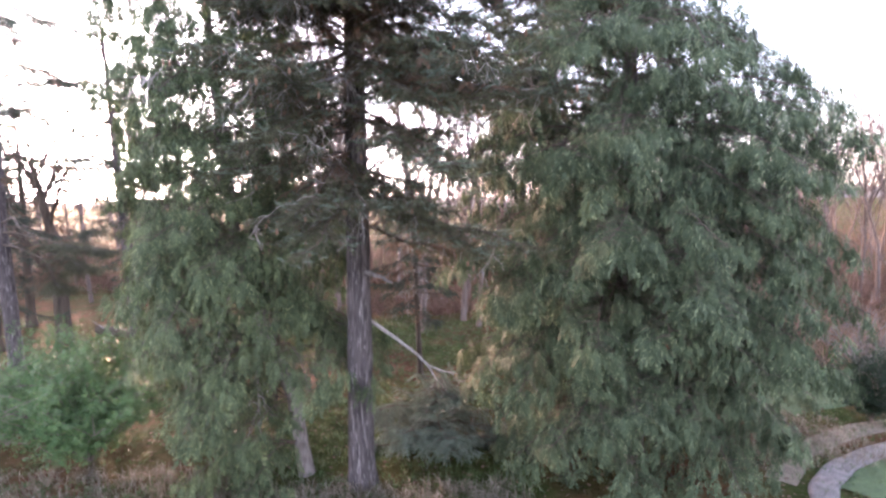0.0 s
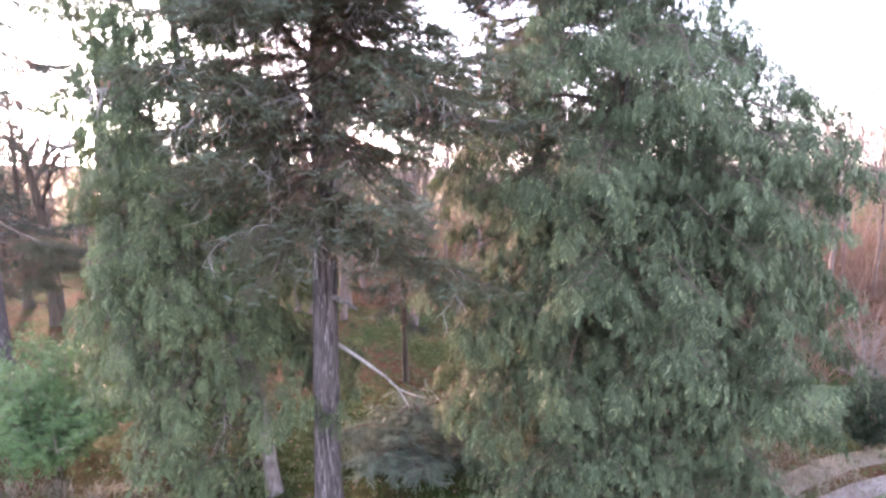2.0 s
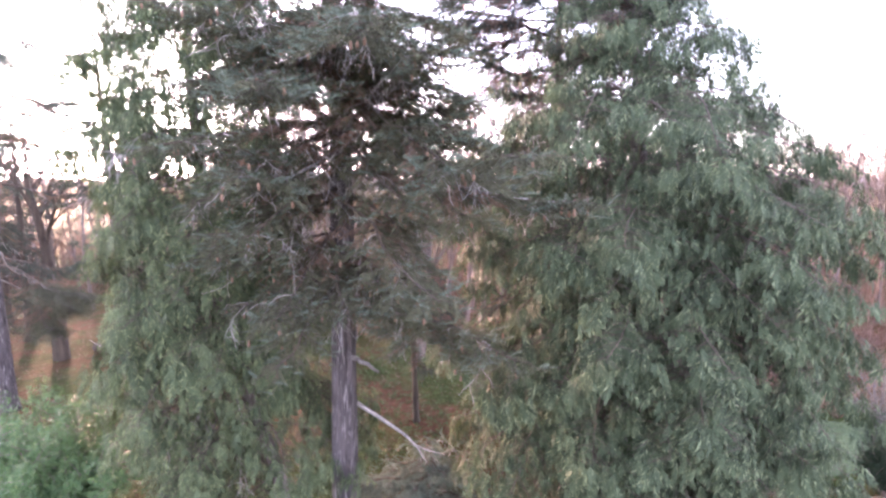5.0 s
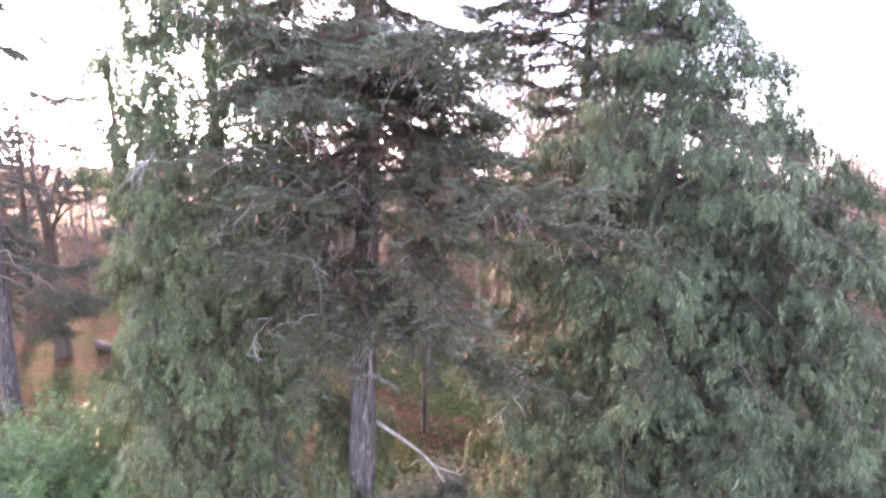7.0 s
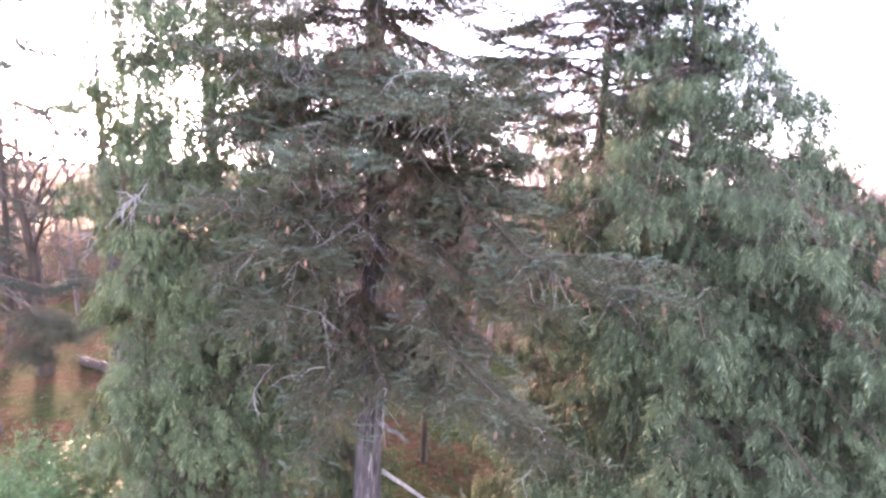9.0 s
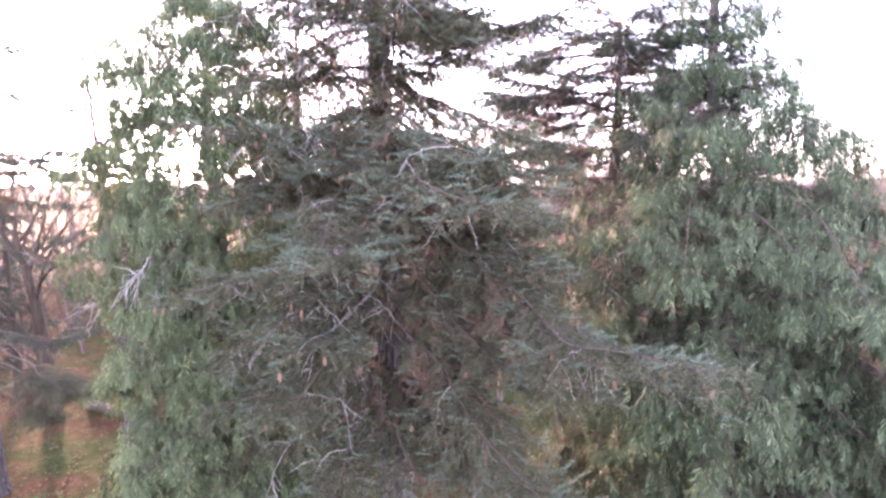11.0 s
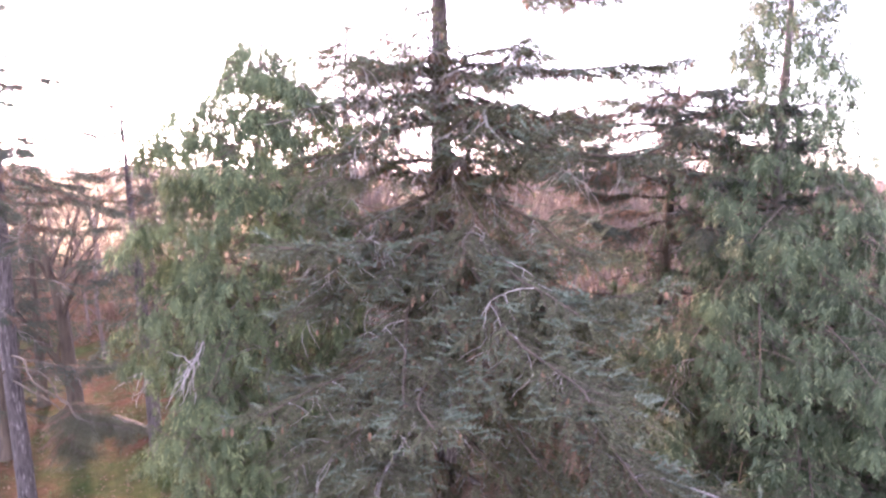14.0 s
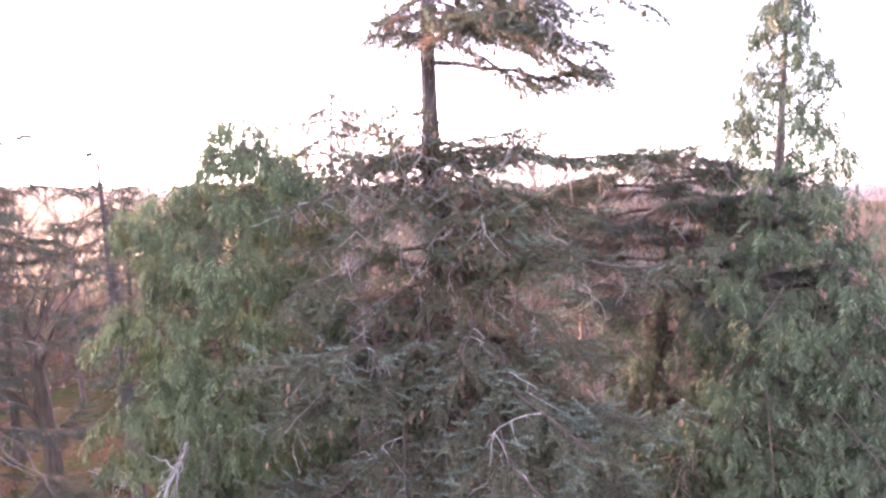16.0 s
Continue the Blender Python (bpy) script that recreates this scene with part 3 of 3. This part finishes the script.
        tagged(part("sprays", mesh_from("sprays", v, f, leafage), limb), kind="stuff")
    return tree, shift, rng


big, boff, brng = cedar("cedar_tree", "large dense cedar with drooping grey-green sprays down to the ground", [(1.0, 3.85, 13.1), (10.2, 3.70, 13.05), (12.0, 3.5, 13.05), (16.3, 3.4, 13.05)],
      [(1.0, 0.32), (6.0, 0.24), (12.0, 0.09), (16.3, 0.012)],
      [(1.35, 2.6), (2.5, 3.3), (4.5, 3.8), (6.5, 3.85), (8.0, 3.7), (9.6, 3.2), (11.0, 2.3), (12.0, 1.55), (13.0, 1.15), (14.2, 0.9), (15.2, 0.5), (16.2, 0.12)],
      M_CEDAR, M_BARK_CEDAR, 51, 330, ((7.5, 1.0), (8.5, 0.68), (11.0, 0.6), (12.5, 0.42)))
LEAN = [(1.0, -3.08, 12.6), (2.6, -3.4, 13.0), (3.7, -3.9, 13.2), (6.0, -4.65, 13.4), (11.0, -5.05, 13.4), (13.9, -4.9, 13.4)]
lean, loff, lrng = cedar("cedar_tree", "leaning cedar with bright drooping sprays and a bare grey foot", LEAN,
      [(1.0, 0.155), (4.0, 0.135), (9.0, 0.11), (13.9, 0.015)],
      [(1.15, 1.9), (2.2, 2.6), (3.4, 2.7), (5.0, 2.5), (7.0, 2.35), (9.0, 2.2), (10.3, 2.05), (11.8, 1.9), (12.5, 1.65), (13.0, 1.25), (13.5, 0.8), (13.9, 0.35)],
      M_CEDAR_L, M_BARK_CEDAR, 57, 265, ((8.5, 1.0), (9.5, 0.85), (11.5, 0.9), (12.5, 1.1)), bare_foot=3.4)

# Bare dead branches that stick out of the leaning cedar: (root height, tip).
for z, tip in ((9.9, (-5.5, 11.4, 8.9)), (8.6, (-6.9, 12.9, 8.2)), (4.6, (-4.0, 12.2, 2.6)), (5.4, (-5.0, 11.9, 3.6))):
    root = line_at(LEAN, z)
    p = bough_line(root, tip, 0.1, 0.05, lrng) - loff
    lines = [(p, np.linspace(0.028, 0.008, len(p)))]
    for k in range(22):
        a = p[lrng.integers(len(p) // 2, len(p))]
        e = unit(unit(np.array(tip) - root) * 0.8 + lrng.normal(0, 0.6, 3) + np.array([0, 0, -0.5])) * lrng.uniform(0.2, 0.6)
        b = a + e * np.linspace(0, 1, 6)[:, None] + lrng.normal(0, 0.02, (6, 3)) - np.array([0, 0, 0.12]) * np.linspace(0, 1, 6)[:, None] ** 2
        b[0] = a
        lines.append((b, np.linspace(0.010, 0.004, 6)))
    v, f = tubes(lines, 4)
    part("dead_branch", mesh_from("dead_branch", v, f, M_TWIG, True), lean, "bare pale grey dead branch")


# ---- shrubs ----
def shrub(name, label, place, size, leafage, count, seed, leaf=0.16, stems=14, narrow=False, wood=None):
    """A shrub: stems from the base and leafy shoots all through an uneven crown."""
    rng = np.random.default_rng(seed)
    x, y = place
    sh = thing(name, label, "shrub", place=(x, y, ground_z(x, y) - 0.03))
    w, d, h = size
    paths, ends = [], []
    for k in range(stems):
        th = rng.uniform(0, 6.28)
        r = math.sqrt(rng.random())
        tip = np.array([w * r * math.cos(th), d * r * math.sin(th), h * (1 - 0.55 * r * r) * rng.uniform(0.75, 1.0)])
        u = np.linspace(0, 1, 7)[:, None]
        p = tip * u * (0.3 + 0.7 * u) + np.array([0, 0, 1]) * tip[2] * u * (0.7 - 0.7 * u) + rng.normal(0, 0.03, (7, 3)) * u
        paths.append((p, 0.018 * (1 - 0.8 * u[:, 0]) + 0.003))
        ends.append(p)
        for q in range(5):
            a = p[rng.integers(2, 7)]
            e = np.array([rng.normal(0, 0.3 * w), rng.normal(0, 0.3 * d), rng.uniform(0.0, 0.35 * h)])
            b = a + e * np.linspace(0, 1, 5)[:, None]
            paths.append((b, np.linspace(0.008, 0.003, 5)))
            ends.append(b)
    v, f = tubes(paths, 4)
    tagged(part("branchwork", mesh_from("branchwork", v, f, wood or M_BARK_BARE, True), sh), kind="stuff")
    if count:
        at = []
        for k in range(count):
            e = ends[rng.integers(len(ends))]
            g = rng.uniform(0.35, 1) * (len(e) - 1)
            i = min(len(e) - 2, int(g))
            at.append(e[i] + (e[i + 1] - e[i]) * (g - i) + rng.normal(0, 0.10, 3))
        at = np.maximum(np.array(at), [-99, -99, 0.04])
        way = rng.normal(0, 1, (count, 3)) + (0, 0, 0.9 if narrow else 0.25)
        v, f = strew(LEAF_T, at, way, rng.normal(0, 0.5, (count, 3)) + (0, -0.3, 1), rng.uniform(0.6, 1.3, count) * leaf, rng)
        tagged(part("leaves", mesh_from("leaves", v, f, leafage), sh), kind="stuff")
    return sh


shrub("bush", "bright green leafy bush on rough grass", (-8.0, 13.2), (2.2, 1.7, 2.7), M_BUSH, 12000, 61, 0.19, 44)
shrub("bush", "smaller green bush beside the taller one", (-10.6, 14.2), (1.3, 1.2, 2.1), M_BUSH, 5000, 62, 0.17, 24)
shrub("evergreen_shrub", "dark clipped evergreen shrub beside the lawn", (10.5, 14.75), (0.5, 0.5, 1.75), M_YEW, 5000, 63, 0.15, 26, True)
shrub("bare_shrub", "bare greyish twiggy shrub behind the lawn", (13.2, 18.5), (1.5, 1.3, 2.4), M_BRUSH_HAZY, 0, 64, stems=40, wood=M_BARK_GREY)
shrub("bare_shrub", "bare russet shrub at the foot of the cedar", (8.6, 16.6), (1.2, 1.2, 2.2), M_DEADLEAF, 700, 65, 0.12, stems=30)


# ---- path and lawn ----
def strip(name, centre, half, lift, material, label, category, thick=0.06):
    """A slightly domed strip of ground along a centre line."""
    c = np.array(centre, float)
    t = np.linspace(0, 1, 60)
    k = np.linspace(0, 1, len(c))
    x, y = np.interp(t, k, c[:, 0]), np.interp(t, k, c[:, 1])
    for _ in range(6):
        x[1:-1], y[1:-1] = (x[:-2] + 2 * x[1:-1] + x[2:]) / 4, (y[:-2] + 2 * y[1:-1] + y[2:]) / 4
    tx, ty = np.gradient(x), np.gradient(y)
    ln = np.hypot(tx, ty)
    vs, m = [], 9
    for i in range(60):
        for j in range(m):
            s = -1 + 2 * j / (m - 1)
            w = half * (1 + 0.12 * noise.noise((x[i] * 1.3, y[i] * 1.3, s)))
            px, py = x[i] - ty[i] / ln[i] * s * w, y[i] + tx[i] / ln[i] * s * w
            z = ground_z(px, py) + lift + thick * (1 - abs(s) ** 4) - (0.09 if j in (0, m - 1) else 0)
            vs.append((px, py, z))
    i = (np.arange(59)[:, None] * m + np.arange(m - 1)[None]).ravel()
    ob = new(name, mesh_from(name, vs, np.stack([i, i + 1, i + 1 + m, i + m], -1), material, True))
    return tagged(ob, label, category, kind="structure")


def stony(name, a, b, scale):
    m, t, bsdf, out = nodes_of(name)
    c = mix(t, noise_fac(t, scale, 6), a, b)
    c = mix(t, noise_fac(t, scale * 6, 3, 0.5, 0.7), c, tuple(min(1, 1.5 * v) for v in b))
    t.links.new(c, bsdf.inputs["Base Color"])
    bsdf.inputs["Roughness"].default_value = 0.95
    bump(t, bsdf, noise_fac(t, scale * 5, 5), 0.8, 0.03)
    return m


strip("path", [(5.0, -12), (5.2, -4), (5.5, 4.5), (6.7, 11.3), (8.3, 12.7), (10.7, 13.7), (15, 14.5), (24, 15.0)], 0.30, 0.02, stony("gravel", (0.095, 0.083, 0.082), (0.16, 0.145, 0.14), 7), "narrow grey gravel path curving past the lawn", "path", 0.035)
strip("path_edge", [(6.5, 12.0), (7.7, 13.3), (9.9, 14.4), (14, 15.3), (22, 15.8)], 0.38, -0.01, stony("dry_earth", (0.095, 0.075, 0.052), (0.15, 0.122, 0.088), 6), "strip of tan dry grass and earth along the path", "ground", 0.02)
strip("lawn", [(8.2, 10.6), (10, 11.9), (13, 12.9), (20, 13.6)], 1.6, 0.015, stony("lawn_grass", (0.026, 0.056, 0.017), (0.048, 0.088, 0.028), 9), "short green lawn inside the path", "lawn", 0.03)
strip("lawn", [(8.5, 16.6), (11, 17.4), (15, 18.0), (24, 18.4)], 1.6, 0.012, stony("lawn_grass_far", (0.028, 0.054, 0.018), (0.050, 0.084, 0.028), 9), "green lawn behind the path", "lawn", 0.03)


# ---- grass, litter and brush ----
def tufts(name, label, category, boxes, material, seed, height, width=0.02, lean_out=0.5):
    """Blades of grass in tufts over boxes (x0, y0, x1, y1, tufts)."""
    rng = np.random.default_rng(seed)
    vs = []
    for x0, y0, x1, y1, n in boxes:
        for k in range(n):
            x, y = rng.uniform(x0, x1), rng.uniform(y0, y1)
            z = ground_z(x, y) - 0.01
            for q in range(rng.integers(5, 11)):
                th = rng.uniform(0, 6.28)
                h = height * rng.uniform(0.5, 1.25)
                d = np.array([math.cos(th), math.sin(th), 0]) * h * lean_out * rng.uniform(0.3, 1.4)
                s = np.array([-math.sin(th), math.cos(th), 0]) * width / 2
                b = np.array([x, y, z]) + rng.normal(0, 0.05, 3) * (1, 1, 0)
                m = b + d * 0.4 + (0, 0, h * 0.6)
                vs += [b - s, m - s * 0.8, b + d + (0, 0, h * rng.uniform(0.5, 1.0)), m + s * 0.8]
    ob = new(name, mesh_from(name, np.array(vs), np.arange(len(vs)).reshape(-1, 4), material))
    return tagged(ob, label, category, kind="stuff")


tufts("dry_grass", "pale dry tufts of grass under the trees", "grass", [(-11, 9.0, -4.2, 12.6, 900), (-4.2, 9.4, 1.5, 11.9, 900), (5.5, 12.4, 9.5, 15.0, 300)], M_STRAW, 71, 0.28, 0.014, 0.9)
tufts("grass", "green tufts of grass among the litter", "grass", [(-12, 9, -3, 14.5, 900), (-9, 9.2, 1.5, 12.4, 1500), (-4, 12, 3, 26, 3200), (-22, 14, -4, 30, 1200), (6.5, 9.5, 16, 19, 1500)], M_GRASS, 72, 0.13, 0.02, 0.6)


def litter(seed):
    rng = np.random.default_rng(seed)
    n = 9000
    x, y = rng.uniform(-20, 10, n), rng.uniform(9.5, 32, n)
    at = np.array([(a, b, ground_z(a, b) + 0.02) for a, b in zip(x, y)])
    one = [np.array([[[0, 0, 0], [0.5, 0.35, 0.08], [1, 0, 0.0], [0.5, -0.35, 0.05]]], float)]
    v, f = strew(one, at, rng.normal(0, 1, (n, 3)) * (1, 1, 0.15), rng.normal(0, 0.3, (n, 3)) + (0, 0, 1), rng.uniform(0.05, 0.13, n), rng)
    tagged(new("fallen_leaves", mesh_from("fallen_leaves", v, f, M_DEADLEAF)), "russet fallen leaves strewn on the ground", "leaves", kind="stuff")


litter(73)


def brush(name, label, boxes, seed, height, material, splay=0.3):
    """Thickets of thin leafless shoots."""
    rng = np.random.default_rng(seed)
    paths = []
    for x0, y0, x1, y1, n in boxes:
        for k in range(n):
            x, y = rng.uniform(x0, x1), rng.uniform(y0, y1)
            h = height * rng.uniform(0.4, 1.2)
            b = np.array([x, y, ground_z(x, y) - 0.03])
            for q in range(5):
                e = np.array([rng.normal(0, splay), rng.normal(0, splay), rng.uniform(0.5, 1)]) * h
                u = np.linspace(0, 1, 4)[:, None]
                paths.append((b + e * u + np.array([0, 0, -0.25 * h]) * u ** 2 + rng.normal(0, 0.05, (4, 3)) * u, np.linspace(0.016, 0.005, 4)))
    v, f = tubes(paths, 3)
    tagged(new(name, mesh_from(name, v, f, material)), label, "brush", kind="stuff")


brush("saplings", "thicket of tall thin leafless saplings in the far wood", [(-46, 37, 4, 60, 850), (4, 30, 44, 60, 700), (10, 28, 50, 50, 350)], 75, 6.0, M_BRUSH_HAZY, 0.16)
brush("brushwood", "russet leafless brushwood under the far trees", [(-34, 35, 4, 42, 800), (4, 27, 30, 36, 600), (-45, 40, 50, 58, 900), (8, 40, 70, 60, 400), (9, 19, 26, 27, 500), (-5, 28, 5, 33, 220)], 74, 1.8, M_BRUSH_HAZY)


def fallen_log():
    pts = np.array([(-15.4, 25.5), (-14.9, 25.25), (-14.3, 25.0), (-13.8, 24.75), (-13.2, 24.5)])
    p = np.array([(x, y, ground_z(x, y) + 0.14) for x, y in pts])
    log = thing("fallen_log", "dark rotting log lying on the russet leaf litter", "log", place=tuple(p[0]))
    v, f = tubes([(p - p[0], np.array([0.21, 0.19, 0.20, 0.17, 0.13]))], 12)
    part("stem", mesh_from("stem", v, f, M_BARK_DARK, True), log)
    for a, e in ((1, (-0.3, -0.5, 0.55)), (2, (0.2, -0.6, 0.4)), (3, (0.5, -0.2, 0.5))):
        line = p[a] - p[0] + np.array(e) * np.linspace(0, 1, 5)[:, None]
        v, f = tubes([(line, np.linspace(0.05, 0.012, 5))], 6)
        part("branch_stub", mesh_from("branch_stub", v, f, M_TWIG, True), log, "bleached broken branch stub")


fallen_log()


# ---- bare trees ----
def bare_tree_meshes(seed, height, spread=0.5, girth=0.011, wood=M_BARK_BARE):
    """Trunk and branches of a leafless tree that stands at the origin."""
    rng = np.random.default_rng(seed)
    stem, limbs, twigs = [], [], []

    def grow(a, d, length, r, level):
        n = 6 if level < 2 else 3
        u = np.linspace(0, 1, n)[:, None]
        bend = rng.normal(0, 0.12, 3) + np.array([0, 0, 0.10 if level else 0])
        p = a + d * length * u + bend * length * u ** 2 + rng.normal(0, 0.012, (n, 3)) * length * u
        (stem if level == 0 else limbs if level == 1 else twigs).append((p, np.maximum(0.010, r * (1 - 0.72 * u[:, 0]))))
        if level == 4:
            return
        kids = (11, 5, 3, 2)[level]
        for k in range(kids):
            f = rng.uniform(0.28 if level == 0 else 0.2, 1.0)
            i = min(n - 2, int(f * (n - 1)))
            b = p[i] + (p[i + 1] - p[i]) * (f * (n - 1) - i)
            e = rng.normal(0, 1, 3)
            e -= d * np.dot(e, d)
            w = unit(d * rng.uniform(0.55, 1.0) + unit(e) * rng.uniform(0.5, 0.9) * (spread * 1.6) + np.array([0, 0, 0.25]))
            grow(b, w, length * rng.uniform(0.32, 0.52) * (1.15 - 0.4 * f), r * (1 - 0.72 * f) * 0.55, level + 1)

    grow(np.zeros(3), unit((rng.normal(0, 0.05), rng.normal(0, 0.05), 1)), height * 0.8, height * girth, 0)
    out = []
    for name, paths, sides in (("trunk", stem, 9), ("branchwork", limbs + twigs, 3)):
        v, f = tubes(paths, sides)
        out.append(mesh_from(name, v, f, wood, True))
    return out


BARE = [bare_tree_meshes(81 + k, 10.5 + 0.6 * k, 0.42 + 0.05 * (k % 3)) for k in range(6)]
BARE.append(bare_tree_meshes(97, 11.0, 0.6, 0.030, M_BARK_DARK))


def bare_tree(kind, x, y, size, turn, label, wood=None):
    t = thing("bare_tree", label, "tree", "bare trees of the wood", place=(x, y, ground_z(x, y) - 0.05))
    t.rotation_euler = (0, 0, turn)
    t.scale = (size, size, size)
    for me in BARE[kind]:
        tagged(part(me.name.split(".")[0], me, t), kind="" if me.name.startswith("trunk") else "stuff")
    return t


wood_rng = np.random.default_rng(90)
bare_tree(6, -16.2, 24.4, 1.0, 0.5, "dark leafless old tree with a thick trunk")
bare_tree(1, -20.5, 33.0, 1.0, 2.5, "leafless tree at the edge of the wood")
bare_tree(2, -4.6, 25.2, 0.85, 1.0, "thin leafless tree behind the firs")
for k in range(24):
    bare_tree(int(wood_rng.integers(6)), -8.5 + 0.75 * k + wood_rng.normal(0, 0.5), wood_rng.uniform(24, 33), wood_rng.uniform(1.0, 1.28), wood_rng.uniform(0, 6.28), "tall leafless tree with upright branches behind the firs")
for k in range(34):
    bare_tree(int(wood_rng.integers(6)), 14 + 0.9 * k + wood_rng.normal(0, 1), wood_rng.uniform(27, 46), wood_rng.uniform(0.75, 0.98), wood_rng.uniform(0, 6.28), "leafless russet-grey tree in the far wood")
for k in range(90):
    y = 27 + 40 * wood_rng.random() ** 1.2
    x = wood_rng.uniform(-0.95, 0.95) * y + wood_rng.normal(0, 1)
    y += 5 if x < 2 else 0
    bare_tree(int(wood_rng.integers(6)), x, y, wood_rng.uniform(0.68, 0.95) if x > 8 else wood_rng.uniform(0.75, 1.15), wood_rng.uniform(0, 6.28), "leafless russet-grey tree in the far wood")


# ---- far distance ----
def far_hills():
    m, t, bsdf, out = nodes_of("distant_wood")
    c = mix(t, noise_fac(t, 0.05, 6), (0.045, 0.037, 0.034), (0.080, 0.066, 0.060))
    t.links.new(c, bsdf.inputs["Base Color"])
    bsdf.inputs["Roughness"].default_value = 1.0
    vs, n = [], 720
    for i in range(n):
        th = 2 * math.pi * i / n
        for j, (r, h) in enumerate(((300, 0.0), (340, 5.0), (420, 9.0), (700, 13.0), (900, 8.0))):
            k = h * (0.7 + 0.6 * noise.noise((math.cos(th) * 4, math.sin(th) * 4, j * 0.3)) + 0.3 * noise.noise((math.cos(th) * 26, math.sin(th) * 26, j * 2.3)) + 0.2 * noise.noise((math.cos(th) * 90, math.sin(th) * 90, j * 5.1)))
            vs.append((r * math.cos(th), r * math.sin(th) + 16, GROUND + 0.4 + k))
    i = np.arange(n)[:, None] * 5 + np.arange(4)[None]
    j = (np.arange(n)[:, None] + 1) % n * 5 + np.arange(4)[None]
    tagged(new("backdrop", mesh_from("backdrop", vs, np.stack([i, j, j + 1, i + 1], -1).reshape(-1, 4), m, True)), "low wooded hills in the distance", "hills", kind="structure")


far_hills()
